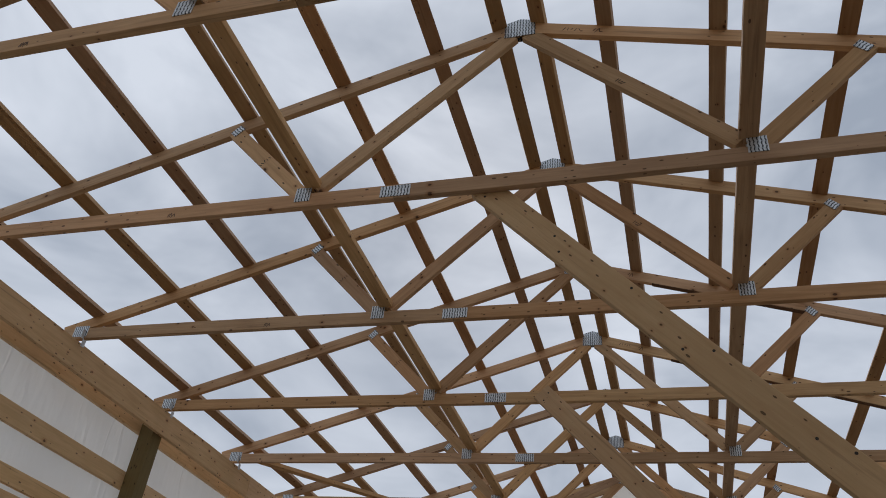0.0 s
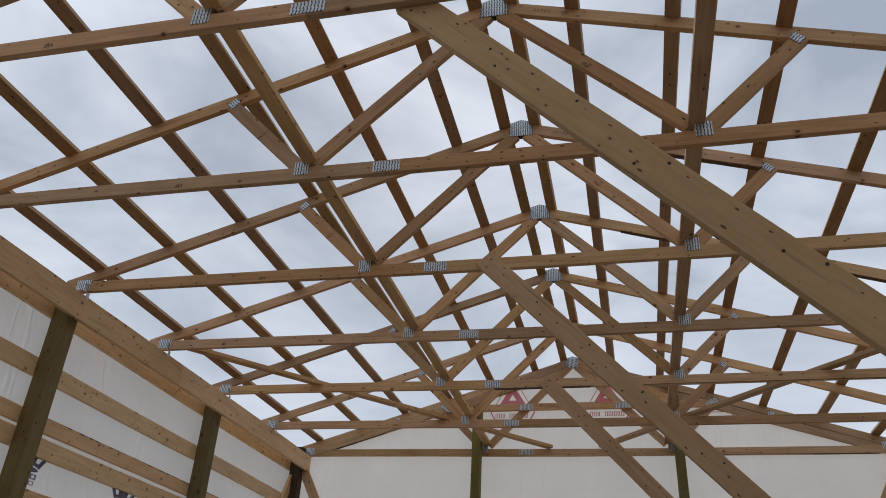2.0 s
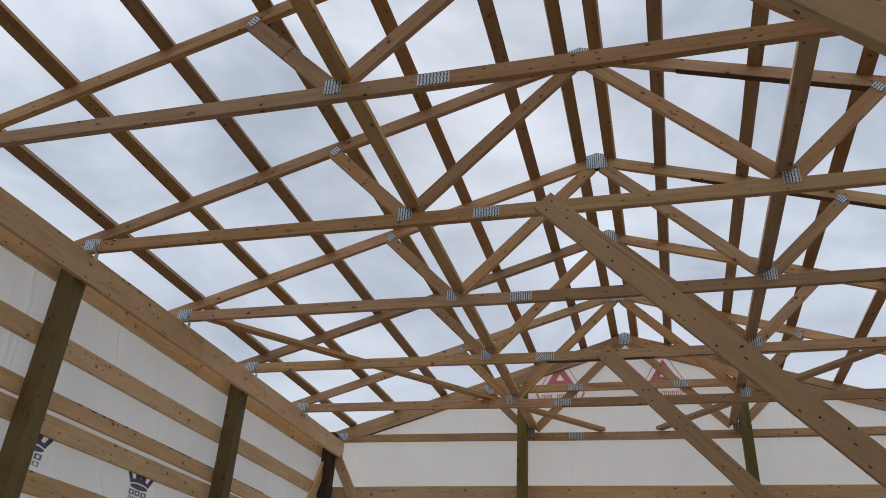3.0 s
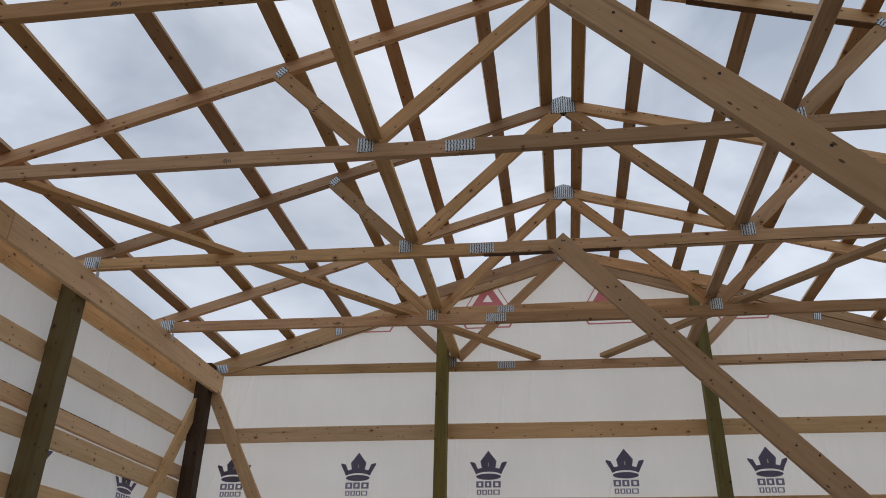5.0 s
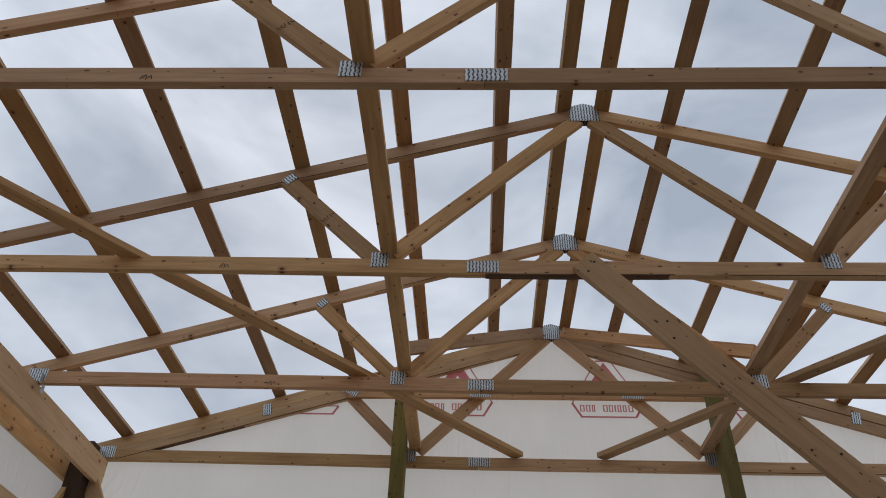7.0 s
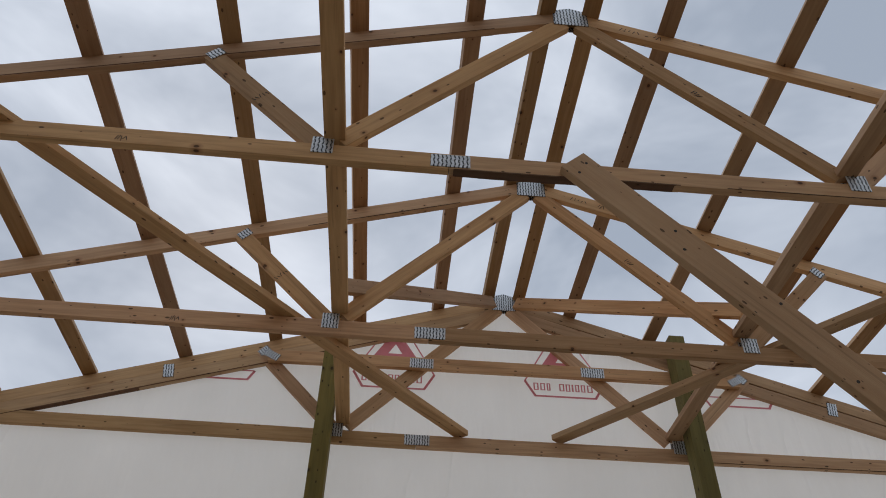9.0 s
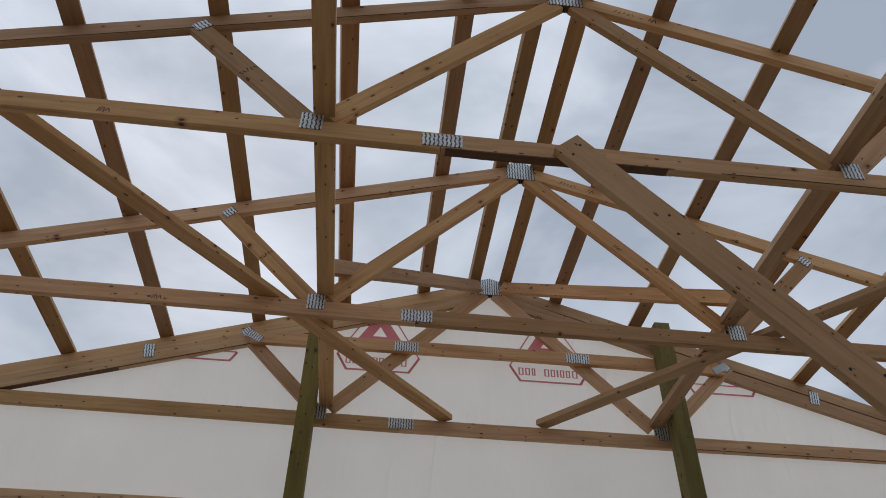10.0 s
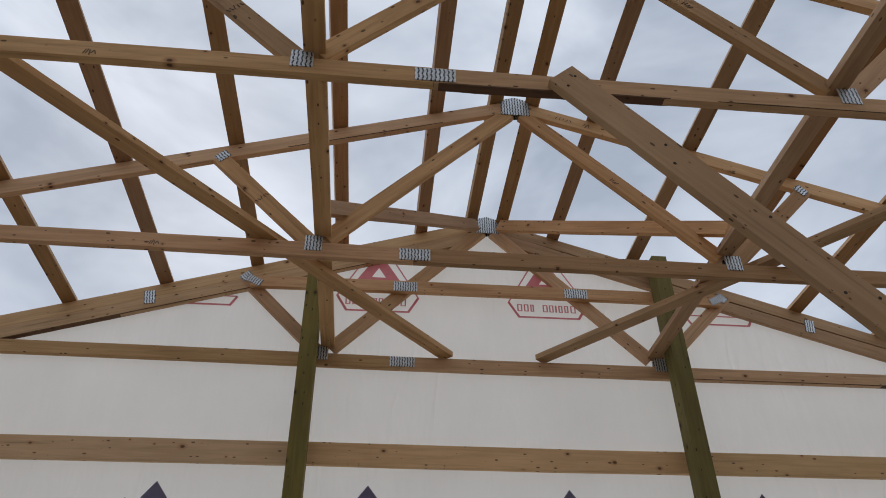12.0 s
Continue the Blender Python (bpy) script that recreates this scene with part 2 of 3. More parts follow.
def steel():
    """Galvanised nail plate with its rows of punched slots along the plate's own x."""
    m, n, l, b = material("galvanised_plate")
    tc = n.new("ShaderNodeTexCoord")
    sep = n.new("ShaderNodeSeparateXYZ")
    l.new(tc.outputs["Object"], sep.inputs[0])
    wave = math_node(n, l, "ABSOLUTE", math_node(n, l, "SUBTRACT", math_node(n, l, "FRACT", math_node(n, l, "MULTIPLY", sep.outputs[1], 30.0)), 0.5))
    row = math_node(n, l, "ADD", math_node(n, l, "MULTIPLY", sep.outputs[0], 58.0), math_node(n, l, "MULTIPLY", wave, 0.5))
    half_step = math_node(n, l, "MULTIPLY", math_node(n, l, "FLOOR", row), 0.23)
    across = math_node(n, l, "FRACT", math_node(n, l, "ADD", math_node(n, l, "MULTIPLY", sep.outputs[1], 44.0), half_step))
    slot = math_node(n, l, "MULTIPLY", math_node(n, l, "LESS_THAN", math_node(n, l, "FRACT", row), 0.38), math_node(n, l, "LESS_THAN", across, 0.9))
    spangle = n.new("ShaderNodeTexNoise")
    spangle.inputs["Scale"].default_value = 60
    l.new(tc.outputs["Object"], spangle.inputs["Vector"])
    zinc = ramp_node(n, l, spangle.outputs["Fac"], (0.3, (0.52, 0.55, 0.57)), (0.7, (0.76, 0.80, 0.82)))
    l.new(mix_node(n, l, slot, zinc, (0.07, 0.078, 0.085)), b.inputs["Base Color"])
    b.inputs["Metallic"].default_value, b.inputs["Roughness"].default_value = 0.6, 0.5
    bump = n.new("ShaderNodeBump")
    bump.inputs["Strength"].default_value, bump.inputs["Distance"].default_value, bump.invert = 0.8, 0.003, True
    l.new(slot, bump.inputs["Height"]), l.new(bump.outputs[0], b.inputs["Normal"])
    return m


def plain(name, colour, rough=0.7, spread=0.12, scale=14.0):
    m, n, l, b = material(name)
    tc, k = n.new("ShaderNodeTexCoord"), n.new("ShaderNodeTexNoise")
    k.inputs["Scale"].default_value, k.inputs["Detail"].default_value = scale, 4
    l.new(tc.outputs["Object"], k.inputs["Vector"])
    low, high = tuple(c * (1 - spread) for c in colour), tuple(min(1, c * (1 + spread)) for c in colour)
    l.new(ramp_node(n, l, k.outputs["Fac"], (0.3, low), (0.7, high)), b.inputs["Base Color"])
    b.inputs["Roughness"].default_value = rough
    return m


def ink(name, colour):
    """Print on the wrap: lets a little daylight through with it."""
    m = plain(name, colour, 0.7, 0.08, 30.0)
    n, l = m.node_tree.nodes, m.node_tree.links
    tl, mx = n.new("ShaderNodeBsdfTranslucent"), n.new("ShaderNodeMixShader")
    tl.inputs["Color"].default_value = (*colour, 1)
    mx.inputs[0].default_value = 0.42
    l.new(n["Principled BSDF"].outputs[0], mx.inputs[1]), l.new(tl.outputs[0], mx.inputs[2])
    l.new(mx.outputs[0], n["Material Output"].inputs["Surface"])
    return m


HOUSE_WRAP, PLATE = sheet_white(), steel()
PURPLE, RED, STAMP = ink("purple_print", (0.25, 0.235, 0.34)), ink("red_print", (0.66, 0.24, 0.27)), plain("stamp_ink", (0.03, 0.025, 0.02))
TIE_STEEL = plain("tie_steel", (0.55, 0.58, 0.60), 0.45)
EARTH, GRAVEL = plain("earth", (0.20, 0.15, 0.10), 0.95, 0.35, 2.0), plain("gravel", (0.19, 0.165, 0.135), 0.95, 0.35, 40.0)


# ---- building blocks ----
def mesh_of(bm, name, mat, smooth=False):
    me = bpy.data.meshes.new(name)
    bm.normal_update()
    bm.to_mesh(me)
    bm.free()
    me.materials.append(mat)
    if smooth:
        for p in me.polygons:
            p.use_smooth = True
    return me


def part(name, bm, mat, parent, label=""):
    ob = new(name, mesh_of(bm, name, mat) if not isinstance(bm, bpy.types.Mesh) else bm)
    ob.parent = parent
    return tagged(ob, label)


BOARDS = {}


def board_mesh(length, wide, thick, mat, skew=(0.0, 0.0), edge=0.003):
    """A sawn board along x, wide in z, thick in y, with eased edges. skew: how far each end is cut off square."""
    key = (round(length, 4), wide, thick, mat.name, skew)
    if key not in BOARDS:
        bm = bmesh.new()
        bmesh.ops.create_cube(bm, size=1)
        for v in bm.verts:
            end = 1 if v.co.x > 0 else 0
            v.co = Vector((v.co.x * length + skew[end] * v.co.z * 2, v.co.y * thick, v.co.z * wide))
        bmesh.ops.bevel(bm, geom=[e for e in bm.edges if abs((e.verts[0].co - e.verts[1].co).x) > length * 0.5],
                        offset=edge, segments=2, affect="EDGES", profile=0.6)
        # a slight bow and uneven sawn edges along the length
        cuts, seed = min(44, int(length / 0.22)), len(BOARDS) * 3.7
        for i in range(1, cuts):
            bmesh.ops.bisect_plane(bm, geom=bm.verts[:] + bm.edges[:] + bm.faces[:], plane_co=(length * (i / cuts - 0.5) + 0.0007, 0, 0), plane_no=(1, 0, 0))
        bow = min(0.009, 0.0016 * length) * (1 if len(BOARDS) % 2 else -1)
        for v in bm.verts:
            u = min(1.0, max(0.0, v.co.x / length + 0.5))
            ease = math.sin(math.pi * u)
            v.co.z += bow * ease + 0.0022 * min(1, 4 * ease) * noise.noise((v.co.x * 2.2, seed, 4.0 if v.co.z > 0 else 0.0))
        BOARDS[key] = mesh_of(bm, "board", mat)
    return BOARDS[key]


def line_pose(a, b, face):
    """The pose of a board whose middle line runs from a to b and whose thickness lies along face."""
    a, b = Vector(a), Vector(b)
    x = (b - a).normalized()
    y = (Vector(face) - x * Vector(face).dot(x)).normalized()
    m = Matrix((x, y, x.cross(y))).transposed().to_4x4()
    m.translation = (a + b) / 2
    return m


def board(name, a, b, wide, face, mat, parent=None, skew=(0.0, 0.0), thick=TWO, label=""):
    ob = new(name, board_mesh((Vector(b) - Vector(a)).length, wide, thick, mat, skew))
    ob.matrix_basis = line_pose(a, b, face)
    ob.parent = parent
    return tagged(ob, label)


def plate(parent, x, z, wide, high, turn=0.0, y=0.0, peak=0.0):
    """A punched steel plate, pressed into one face of a truss."""
    key = ("plate", wide, high, peak)
    if key not in BOARDS:
        bm = bmesh.new()
        bmesh.ops.create_cube(bm, size=1)
        for v in bm.verts:
            v.co = Vector((v.co.x * wide, v.co.y * high, v.co.z * 0.004))
        if peak:
            cut = bmesh.ops.bisect_plane(bm, geom=bm.verts[:] + bm.edges[:] + bm.faces[:], plane_co=(0, 0, 0), plane_no=(1, 0, 0))
            for v in bm.verts:
                if abs(v.co.x) < 1e-6 and v.co.y > 0:
                    v.co.y += peak
        bmesh.ops.bevel(bm, geom=bm.edges[:], offset=0.001, segments=1, affect="EDGES")
        BOARDS[key] = mesh_of(bm, "nail_plate", PLATE)
    ob = new("nail_plate", BOARDS[key])
    ob.matrix_basis = Matrix.Translation((x, y, z)) @ pose(0, 0, 0, 90, 0, 0) @ pose(0, 0, 0, 0, 0, turn)
    ob.parent = parent
    return ob


def top_z(x):
    return RIDGE - abs(x) * (PITCH if x > 0 else PITCH_WEST)


def wane(parent, a, b, seed, deep, thick=0.037):
    """Ragged dark bark left along a board's lower edge, from a to b."""
    rag, rnd, last, count = bmesh.new(), random.Random(seed), None, 60
    half = (Vector(b) - Vector(a)).length / 2
    for i in range(count + 1):
        u = i / count
        low = -0.002 - deep * math.sin(math.pi * u) ** 0.5 * (0.5 + 0.4 * noise.noise((u * 9, seed, 0))) - rnd.uniform(0, 0.15) * deep
        high = deep * (0.15 + 0.55 * max(0.0, noise.noise((u * 6, seed, 5))))
        row = [rag.verts.new((half * (2 * u - 1), y, z)) for y, z in ((-thick / 2 - 0.0016, high), (-thick / 2 - 0.0016, low), (thick / 2 + 0.0016, low), (thick / 2 + 0.0016, high))]
        if last:
            for q in range(4):
                rag.faces.new((last[q], last[(q + 1) % 4], row[(q + 1) % 4], row[q]))
        else:
            rag.faces.new(row)
        last = row
    rag.faces.new(last)
    bmesh.ops.recalc_face_normals(rag, faces=rag.faces[:])
    ob = part("bark_edge", rag, BARK, parent, "ragged dark bark along the lower edge")
    ob.matrix_basis = line_pose(a, b, (0, 1, 0))
    return ob


# ---- roof trusses ----
def truss_parts(t, low=CHORD):
    """Chords, webs and nail plates of one truss, in its own plane y = 0."""
    up = (0, 1, 0)
    for s in (-1, 1):
        end = (s * HALF, 0, top_z(s * HALF))
        board("top_chord", (0, 0, RIDGE) if s > 0 else end, end if s > 0 else (0, 0, RIDGE), FOUR, up, SPRUCE, t,
              (0.0141, 0.0) if s > 0 else (0.0, -0.0141), 0.0372)
        for low_end, high_end in (((s * 1.05, 4.02), (s * 0.075, RIDGE - 0.098)), ((s * 1.18, NODE + 0.02), (s * 1.715, top_z(s * 1.715) - 0.035))):
            p, q = Vector((low_end[0], 0, low_end[1])), Vector((high_end[0], 0, high_end[1]))
            along = (q - p).normalized()
            p, q = p - along * 0.045, q + along * 0.042
            board("web", *((p, q) if p.x < q.x else (q, p)), FOUR, up, SPRUCE, t, thick=0.0364)
    board("bottom_chord", (-HALF, 0, low + 0.028), (-0.62, 0, low), FOUR, up, SPRUCE, t)
    board("bottom_chord", (-0.618, 0, low), (HALF, 0, low), FOUR, up, SPRUCE, t)
    for y in (-0.021, 0.021):
        plate(t, 0, RIDGE - 0.022, 0.18, 0.125, 0, y, peak=0.028)
        plate(t, -0.613, CHORD, 0.165, 0.072, 0, y)
        for s in (-1, 1):
            plate(t, s * 1.145, NODE - 0.008, 0.09, 0.095, 0, y)
            plate(t, s * 1.70, top_z(s * 1.70) - 0.035, 0.078, 0.052, -s * 46, y)
            plate(t, s * 3.50, CHORD + (0.042 if s < 0 else 0.03), 0.125, 0.09, 0, y)


def tie_mesh():
    """A bent steel strap that ties a truss to the header."""
    bm = bmesh.new()
    prof = [(0.0, 0.055), (0.0, -0.01), (0.03, -0.03), (0.03, -0.085)]
    for (x0, z0), (x1, z1) in zip(prof, prof[1:]):
        vs = []
        for y in (-0.018, 0.018):
            for d in (0.0, 0.002):
                vs += [bm.verts.new((x0 + d, y, z0)), bm.verts.new((x1 + d, y, z1))]
        bmesh.ops.convex_hull(bm, input=vs)
    return mesh_of(bm, "hurricane_tie", TIE_STEEL)


def strokes(seed, count, wide, high):
    """A small ink mark of a few slanting strokes, in x and z."""
    rnd = random.Random(seed)
    bm = bmesh.new()
    for i in range(count):
        m = Matrix.Translation(((i / (count - 1) - 0.5) * wide, 0, rnd.uniform(-0.1, 0.1) * high)) @ pose(0, 0, 0, 0, rnd.uniform(-35, 35), 0)
        bmesh.ops.create_cube(bm, size=1, matrix=m @ Matrix.Diagonal((0.0035, 0.001, high * rnd.uniform(0.5, 1.0), 1)))
    return bm


def stamp(parent, x, z, turn, seed, count=4, wide=0.05, high=0.035, y=-0.0198):
    ob = part("ink_stamp", strokes(seed, count, wide, high), STAMP, parent, "dark smudged ink mark")
    ob.matrix_basis = Matrix.Translation((x, y, z)) @ pose(0, 0, 0, 0, turn, 0)
    return ob


TIE = tie_mesh()
first = tagged(new("roof_truss"), "spruce roof truss with steel nail plates on the headers", "truss", "roof trusses")
truss_parts(first)
for s in (-1, 1):
    tie = part("hurricane_tie", TIE, TIE_STEEL, first, "thin galvanised steel strap")
    tie.matrix_basis = Matrix.Translation((s * 3.457, -0.03, CHORD - 0.03 + (0.02 if s < 0 else 0))) @ pose(0, 0, 0, 0, 0, 0 if s < 0 else 180)
stamp(first, 0.30, top_z(0.30), 18.4, 1, 5, 0.09, 0.03)
stamp(first, 0.44, top_z(0.44), 18.4, 2, 3, 0.03, 0.04)
stamp(first, 0.55, 4.50, 47, 3, 4, 0.04, 0.04)
stamp(first, -1.45, 4.24, -47, 4, 5, 0.07, 0.03)
stamp(first, -1.95, CHORD, 0, 5, 5, 0.04, 0.03)
SETTLE = (0, -0.006, 0.008, 0.012, 0.005, 0.012, 0.004, 0, 0, 0)     # how high each truss sits
first.location = (0, -BAY, SETTLE[1])
trusses = {1: first}
for k in range(2, COUNT):
    trusses[k] = copy_thing(first, Matrix.Translation((0, -BAY * k, SETTLE[k])))
# bark left on some of the chords
edge = 0.0445
wane(trusses[2], (-0.60, 0, CHORD - edge), (0.35, 0, CHORD - edge), 31, 0.007, 0.038)
wane(trusses[2], (0.55, 0, CHORD - edge), (3.2, 0, CHORD - edge), 32, 0.004, 0.038)
wane(trusses[1], (-1.35, 0, top_z(-1.35) - edge), (-0.45, 0, top_z(-0.45) - edge), 33, 0.005)
wane(trusses[2], (-2.6, 0, top_z(-2.6) - edge), (-0.4, 0, top_z(-0.4) - edge), 34, 0.004)
wane(trusses[3], (0.7, 0, top_z(0.7) - edge), (2.9, 0, top_z(2.9) - edge), 35, 0.005)
wane(trusses[4], (0.6, 0, top_z(0.6) - edge), (1.7, 0, top_z(1.7) - edge), 36, 0.005)

# ---- gable truss ----
gable = tagged(new("gable_truss"), "spruce gable truss with doubled top chords and a collar", "truss", "roof trusses")
truss_parts(gable, CHORD - 0.006)
UP = (0, 1, 0)
for s in (-1, 1):
    d = 0.092
    a, b = (s * 0.10, 0, top_z(s * 0.10) - d), (s * 3.42, 0, top_z(s * 3.42) - d)
    board("lower_top_chord", a if s > 0 else b, b if s > 0 else a, FOUR, UP, SPRUCE, gable, thick=0.0356)
    for y in (-0.021,):
        plate(gable, s * 2.31, top_z(s * 2.31) - 0.05, 0.07, 0.10, -s * 9, y)
        plate(gable, s * 0.603, 4.468, 0.165, 0.075, 0, y - 0.04)
        plate(gable, s * 1.635, 4.468, 0.11, 0.055, s * 28, y - 0.04)
    if s < 0:
        wane(gable, (-3.42, 0, top_z(-3.42) - d - 0.0445), (-0.5, 0, top_z(-0.5) - d - 0.0445), 20, 0.006)
board("collar", (-1.66, -0.040, 4.468), (1.66, -0.040, 4.468), FOUR, UP, SPRUCE, gable)
wane(gable, (1.3, 0, CHORD - 0.0505), (3.4, 0, CHORD - 0.0505), 37, 0.004, 0.038)
back_gable = copy_thing(gable, pose(0, BACK, 0, 0, 0, 180))

# ---- purlins, runners and braces of the roof ----
PURLIN_X = {-1: (0.117, 0.495, 1.062, 1.642, 2.23, 2.82, 3.39), 1: (0.117, 0.497, 1.076, 1.66, 2.24, 2.83, 3.40)}
for s in (-1, 1):
    for x in PURLIN_X[s]:
        z = top_z(s * x) + 0.0445 / math.cos(SLOPE) + 0.019 / math.cos(SLOPE) + 0.001
        up = (s * math.sin(SLOPE), 0, math.cos(SLOPE))
        p = board("purlin", (s * x, BACK - 0.02, z), (s * x, 0.02, z), FOUR, up, SHADED_PURLIN)
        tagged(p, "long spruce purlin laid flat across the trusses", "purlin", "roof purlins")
    r = board("chord_runner", (s * 1.104, BACK + 0.1, CHORD + 0.110), (s * 1.104, 0.016, CHORD + 0.110), FOUR, (0, 0, 1), SPRUCE)
    tagged(r, "spruce runner laid flat along the bottom chords", "brace", "chord runners")
    z = CHORD + 0.0655
    d = board("chord_brace", (s * 3.44, -3.605, z + 0.018), (s * 0.312, 0.0, z), FOUR, (0, 0, 1), SPRUCE)
    tagged(d, "spruce diagonal brace lying on the bottom chords", "brace", "chord braces")
    g = board("gable_brace", (s * 1.10, -1.36, 4.085), (s * 0.09, -0.06, 5.04), FOUR, (0, 1, 0.35), SPRUCE)
    tagged(g, "spruce brace from a chord runner up to the gable peak", "brace", "gable braces")

nail_bm = bmesh.new()
bmesh.ops.create_cone(nail_bm, cap_ends=True, segments=8, radius1=0.0065, radius2=0.0065, depth=0.003, matrix=pose(0, 0, 0, 90, 0, 0))
NAIL = mesh_of(nail_bm, "nail_head", STAMP)
for k, y, x0, z0, drop in ((2, -0.041, -0.108, 3.933, 1.095), (4, -0.041, -0.258, 3.933, 1.06), (6, 0.041, -0.165, 3.917, 1.04), (8, -0.041, -0.112, 3.933, 1.05)):
    a = Vector((x0, -BAY * k + y, z0))
    b = a + Vector((1, 0, -drop)) * (z0 - 0.02) / drop
    d = board("temporary_brace", a, b, SIX, (0, 1, 0), BRACE)
    half = (b - a).length / 2
    for u, w in ((0.05, 0.03), (0.07, -0.035), (0.52, 0.02), (0.60, -0.03), (0.98, 0.04), (1.33, -0.04), (1.42, 0.035), (1.9, 0.0), (2.02, 0.045)):
        nail = part("nail_head", NAIL, TIE_STEEL, d)
        nail.matrix_basis = Matrix.Translation((-half + u, 0.0185 if d.matrix_basis.col[1][1] < 0 else -0.0185, w))
    tagged(d, "wide plank bracing a truss chord down to the ground", "brace", "temporary braces")

# ---- side walls: headers, posts, girts, wrap ----
GIRT_Z = (3.272, 2.897, 2.735, 2.35, 1.72, 1.11, 0.50)


def wrap_sheet(name, label, outline, along, seed):
    """A sheet of wrap with slack in it. outline(u): its top at u; along(u, z, d): the place of a spot d off the sheet."""
    bm = bmesh.new()
    cols, rows = 120, 44
    grid = []
    for i in range(cols + 1):
        col = []
        for j in range(rows + 1):
            u = i / cols
            z = outline(u) * j / rows
            d = 0.010 * noise.noise((u * 26 + seed, z * 0.8, seed)) + 0.006 * noise.noise((u * 60 + seed, z * 3.0, seed))
            col.append(bm.verts.new(along(u, z, d)))
        grid.append(col)
    for i in range(cols):
        for j in range(rows):
            bm.faces.new((grid[i][j], grid[i + 1][j], grid[i + 1][j + 1], grid[i][j + 1]))
    ob = new(name, mesh_of(bm, name, HOUSE_WRAP, True))
    return tagged(ob, label, "wall", kind="structure")


for s, side in ((-1, "west"), (1, "east")):
    wrap_sheet("wall_" + side, "white woven house wrap stretched over the wall girts", lambda u: 3.85,
               lambda u, z, d, s=s: (s * (WRAP + d), BACK + (0.03 - BACK) * u, z), 3.0 + s)
    for name, x, z, w in (("inner_header", FACE + TWO / 2, 3.769 + (0.012 if s < 0 else 0), 0.182 + (0.02 if s < 0 else 0)), ("outer_header", POST_OUT + TWO / 2, 3.762, 0.19)):
        for y0, y1 in ((BACK, -BAY * 6), (-BAY * 6, -BAY * 2 - 0.9), (-BAY * 2 - 0.9, 0.02)):
            h = board(name, (s * x, y0 + 0.002, z), (s * x, y1 - 0.002, z), w, (1, 0, 0), GIRT)
            tagged(h, "wide spruce header plank along the post tops", "header", "headers")
    for k in range(0, COUNT + 1, 2):
        corner = k in (0, COUNT)
        y = -BAY * k + (0.022 if not corner else (-0.11 if k == 0 else 0.11))
        top = 3.965 if corner else 3.83
        p = new("corner_post" if corner else "wall_post", board_mesh(top + 0.3, 0.13, POST_OUT - POST_IN - 0.004, TARRED if corner else WEATHERED))
        p.matrix_basis = line_pose((s * (POST_IN + POST_OUT) / 2, y, -0.3), (s * (POST_IN + POST_OUT) / 2, y, top), (1, 0, 0))
        tagged(p, "dark brown corner post set in the ground" if corner else "weathered brown-green treated wall post set in the ground", "post", "wall posts")
    for z in GIRT_Z:
        for y0, y1 in ((BACK, -BAY * 6), (-BAY * 6, -BAY * 4), (-BAY * 4, -BAY * 2), (-BAY * 2, -0.02)):
            g = board("wall_girt", (s * (POST_OUT + TWO / 2), y0 + 0.003, z + random.uniform(-0.006, 0.006)),
                      (s * (POST_OUT + TWO / 2), y1 - 0.003, z + random.uniform(-0.006, 0.006)), SIX if z != 2.897 else 0.115, (1, 0, 0), GIRT)
            tagged(g, "spruce girt board nailed outside the posts", "girt", "wall girts")
            if z == 2.897 and s < 0 and y0 > -BAY * 5:
                rag = bmesh.new()
                rnd, run, last = random.Random(7), (y1 - y0) / 2, None
                for i in range(61):
                    x = -run + 2 * run * i / 60 * (0.98 if y1 < -1 else 0.4)
                    low = 0.0575 - max(0.0, rnd.uniform(-0.006, 0.011))
                    row = [rag.verts.new((x, 0.0200, -0.0580)), rag.verts.new((x, 0.0200, -low)), rag.verts.new((x, -0.0200, -low)), rag.verts.new((x, -0.0200, -0.0580))]
                    if last:
                        for q in range(3):
                            rag.faces.new((last[q], row[q], row[q + 1], last[q + 1]))
                        rag.faces.new((last[3], row[3], row[0], last[0]))
                    last = row
                part("bark_edge", rag, TARRED, g, "ragged dark bark along the top edge")
    for a, b in (((s * 3.66, -0.11, 3.60), (s * 3.66, -1.03, 2.0)), ((s * 3.545, -0.045, 3.70), (s * 2.56, -0.045, 1.9))):
        if a[1] == b[1]:
            q = board("knee_brace", a, b, 0.12, (0, 1, 0), GIRT)
        else:
            q = board("knee_brace", a, b, 0.12, (1, 0, 0), GIRT)
        tagged(q, "spruce knee brace beside the corner post", "brace", "corner braces")

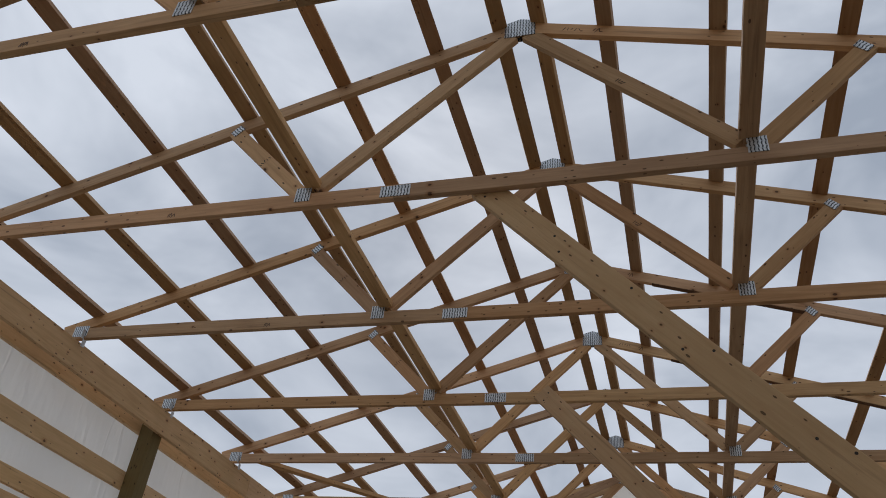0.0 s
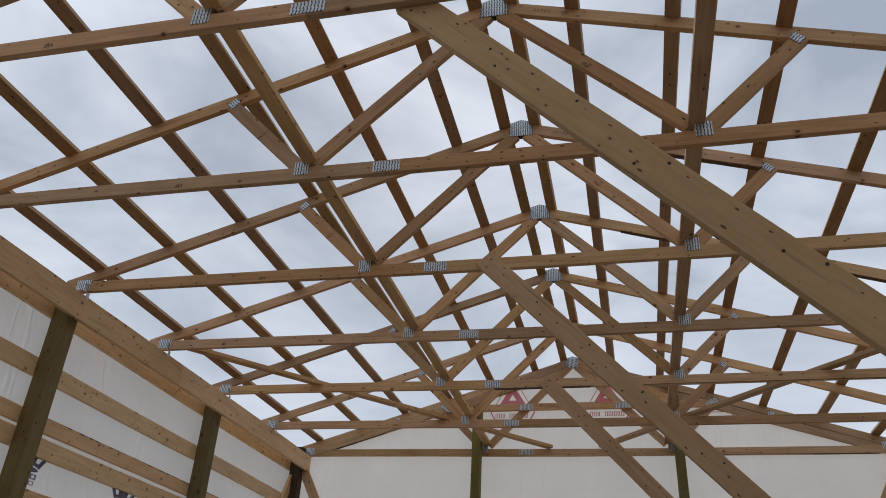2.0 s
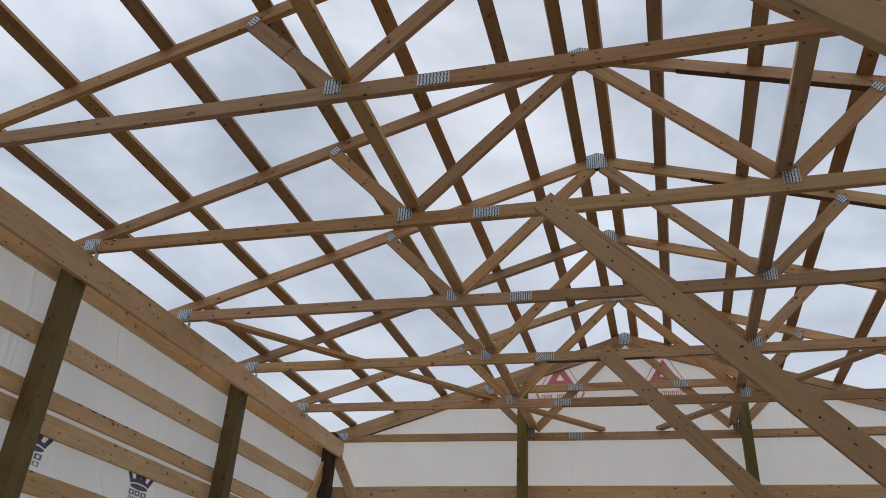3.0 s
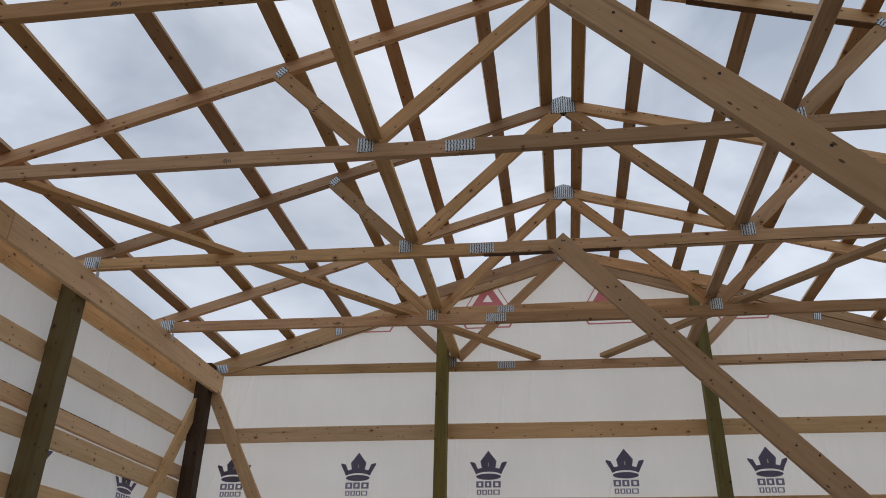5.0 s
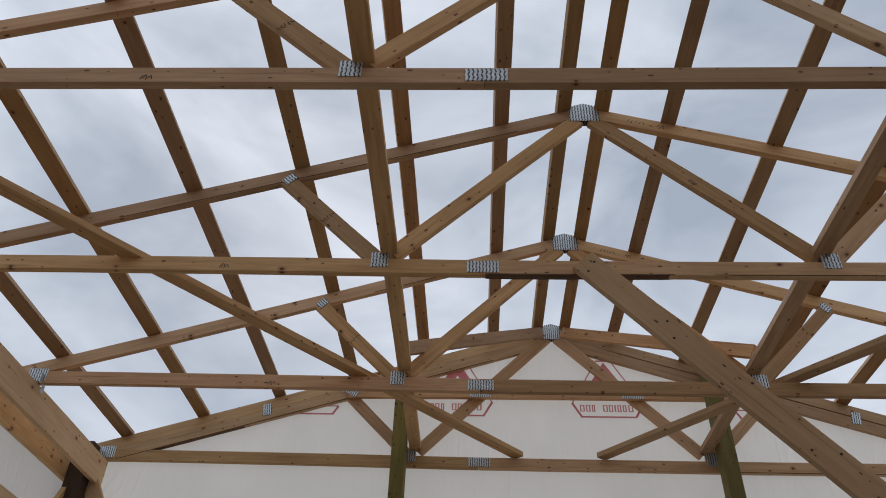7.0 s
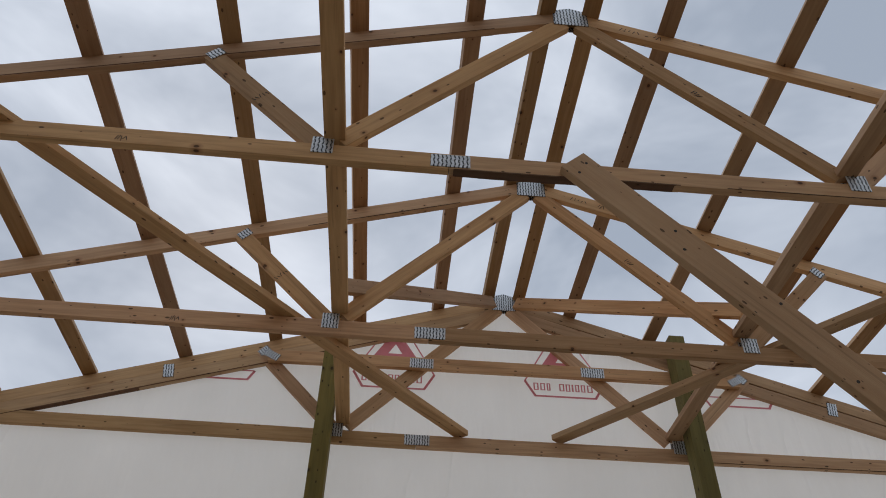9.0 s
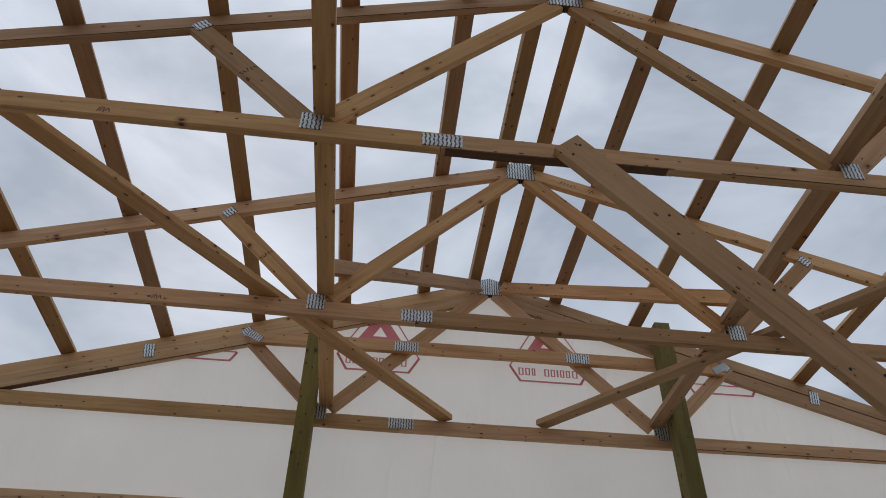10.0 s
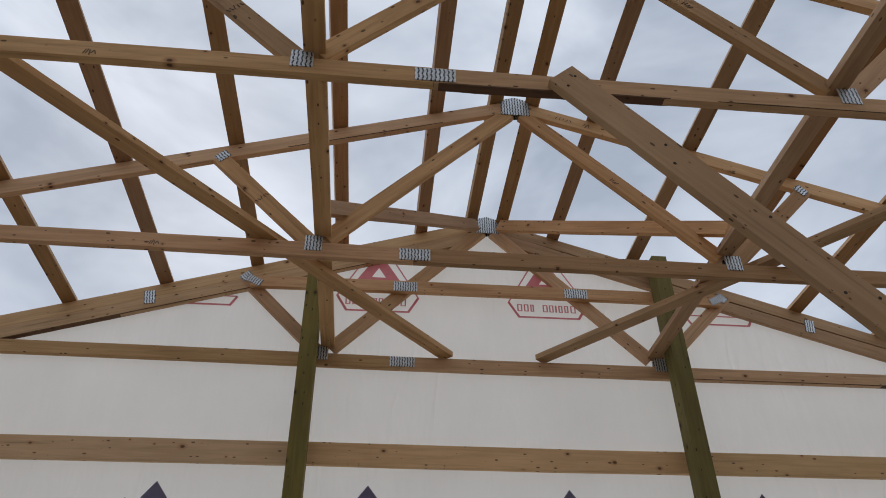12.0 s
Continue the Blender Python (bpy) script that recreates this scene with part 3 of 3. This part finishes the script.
# ---- gable walls ----
for y, face, side in ((0.0, 1, "north"), (BACK, -1, "south")):
    wrap_sheet("wall_" + side, "white printed house wrap over the gable end", lambda u: top_z((u - 0.5) * 2 * WRAP) + 0.06,
               lambda u, z, d, y=y, f=face: ((u - 0.5) * 2 * WRAP, y + f * (0.027 + d * 0.6), z), 11.0 + face)
    for s, top in ((-1, 4.46), (1, 4.74)):
        p = new("gable_post", board_mesh(top + 0.3, 0.108, 0.13, TREATED))
        x = s * 1.214
        p.matrix_basis = line_pose((x, y - face * 0.127, -0.3), (x, y - face * 0.127, top), (0, 1, 0))
        tagged(p, "green treated post rising past the gable truss", "post", "gable posts")
    for z in (3.27, 2.60, 1.99, 1.38, 0.77):
        for x0, x1 in ((-WRAP + 0.05, -1.22), (-1.22, 1.23), (1.23, WRAP - 0.05)):
            g = board("gable_girt", (x0 + 0.002, y, z + random.uniform(-0.005, 0.005)), (x1 - 0.002, y, z + random.uniform(-0.005, 0.005)), SIX, (0, 1, 0), GIRT)
            tagged(g, "spruce girt board across the gable wall", "girt", "gable girts")


# ---- print on the wrap ----
def flat(points, depth=0.0015):
    """A thin printed shape in x and z from outline points."""
    bm = bmesh.new()
    f = bm.faces.new([bm.verts.new((x, 0, z)) for x, z in points])
    r = bmesh.ops.extrude_face_region(bm, geom=[f])
    for v in r["geom"]:
        if isinstance(v, bmesh.types.BMVert):
            v.co.y += depth
    bmesh.ops.recalc_face_normals(bm, faces=bm.faces[:])
    return bm


def bars(xs, z, high):
    bm = bmesh.new()
    for x, w in xs:
        bmesh.ops.create_cube(bm, size=1, matrix=Matrix.Translation((x, 0, z)) @ Matrix.Diagonal((w, 0.0015, high, 1)))
    return bm


def ring_of(points, inner):
    """An outline band between two like polygons."""
    bm = bmesh.new()
    a = [bm.verts.new((x, 0, z)) for x, z in points]
    b = [bm.verts.new((x, 0, z)) for x, z in inner]
    for i in range(len(a)):
        j = (i + 1) % len(a)
        bm.faces.new((a[i], a[j], b[j], b[i]))
    return bm


def glyph(parent, x, z, wide, high, stroke, mat):
    """One block of lettering, kept to plain strokes."""
    bm = bmesh.new()
    rods = [(p * (wide - stroke) / 2, 0, stroke, high) for p in (-1, 1)]
    rods += [(0, q * (high - stroke * 0.7) / 2, wide - 2 * stroke, stroke * 0.7) for q in (-1, 1)]
    for cx, cz, w, h in rods:
        bm.faces.new([bm.verts.new((x + cx + p * w / 2, 0, z + cz + q * h / 2)) for p, q in ((-1, -1), (1, -1), (1, 1), (-1, 1))])
    return part("letter_bar", bm, mat, parent)


def crown_print(m):
    c = tagged(new("crown_print"), "dark purple crown emblem printed on the house wrap", "print", "crown prints")
    half = [(0.0, 0.395), (0.074, 0.288), (0.062, 0.222), (0.098, 0.212), (0.122, 0.272), (0.165, 0.285), (0.168, 0.268), (0.136, 0.205), (0.116, 0.158), (0.085, 0.172), (0.045, 0.181)]
    part("crown", flat([(0.0, 0.183)] + [(-x, z) for x, z in half[:0:-1]] + half), PURPLE, c)
    part("crown_base", flat([(0.114 * math.cos(a), 0.134 + 0.031 * math.sin(a)) for a in [i * math.tau / 24 for i in range(24)]]), PURPLE, c)
    slit = part("crown_window", flat([(-0.006, 0.235), (0.006, 0.235), (0.006, 0.268), (0.0, 0.276), (-0.006, 0.268)]), HOUSE_WRAP, c, "small pale slit in the crown")
    slit.location.y = -0.002
    for x, w in ((-0.080, 0.066), (-0.006, 0.062), (0.074, 0.070)):
        glyph(c, x, 0.058, w, 0.062, 0.021, PURPLE)
    for x, w in ((-0.088, 0.040), (-0.038, 0.042), (0.012, 0.042), (0.070, 0.058)):
        glyph(c, x, -0.018, w, 0.048, 0.012, PURPLE)
    c.matrix_basis = m
    return c


def triangle_print(m, whole=True):
    c = tagged(new("triangle_print"), "red triangle emblem in a thin frame printed on the wrap", "print", "triangle prints")
    rim = [(-0.22, 0.0), (0.22, 0.0), (0.29, 0.12), (0.06, 0.52), (-0.06, 0.52), (-0.29, 0.12)]
    if not whole:
        rim[2:] = [(0.262, 0.072), (-0.262, 0.072)]
    part("frame", ring_of(rim, [(x * 0.945, 0.014 + z * 0.945) for x, z in rim]), RED, c)
    tri = [(-0.19, 0.20), (0.19, 0.20), (0.0, 0.50)]
    core = [(-0.05, 0.285), (0.05, 0.285), (0.0, 0.365)]
    if whole:
        part("triangle", ring_of(tri, core), RED, c)
        for x, w in ((-0.205, 0.036), (-0.158, 0.034), (-0.116, 0.026), (-0.022, 0.036), (0.022, 0.032), (0.055, 0.012), (0.088, 0.030), (0.130, 0.030), (0.178, 0.038)):
            glyph(c, x, 0.082, w, 0.058, min(0.0095, w * 0.49), RED)
    c.matrix_basis = m
    return c


for i in range(6):
    crown_print(Matrix.Translation((-3.242 + 1.222 * i, 0.019, 2.74)) @ Matrix.Diagonal((1, 1, 0.9, 1)))
for x in (-2.0, -0.79, 0.415, 1.66):
    triangle_print(Matrix.Translation((x, 0.0195, 4.303)), abs(x) < 1.5)
for y in (-8.26, -7.05, -5.85, -4.64, -3.44, -2.235, -1.03):
    crown_print(pose(-WRAP + 0.012, y, 2.49, 0, 0, 90) @ Matrix.Diagonal((1, 1, 0.62, 1)))

note = tagged(new("wrap_notes"), "small dark lines of text printed on the wrap", "print")
for i, w in enumerate((0.26, 0.30, 0.0, 0.10, 0.27, 0.22)):
    if w:
        part("text_bar", bars([(w / 2 - 0.15, w)], -0.045 * i, 0.014), STAMP, note)
note.matrix_basis = pose(-WRAP + 0.012, -4.45, 2.16, 0, 0, 90)

# ---- ground ----
bm = bmesh.new()
bmesh.ops.create_grid(bm, x_segments=40, y_segments=40, size=2000)
tagged(new("ground", mesh_of(bm, "ground", EARTH)), "bare earth around the building", "ground", kind="structure").location = (0, 0, -0.06)
bm = bmesh.new()
bmesh.ops.create_grid(bm, x_segments=60, y_segments=90, size=1)
for v in bm.verts:
    v.co = Vector((v.co.x * 3.7, BACK / 2 + v.co.y * -BACK / 2, 0.015 * noise.noise((v.co.x * 9, v.co.y * 14, 0))))
tagged(new("floor", mesh_of(bm, "floor", GRAVEL, True)), "brown packed dirt floor inside the building", "floor", kind="structure")
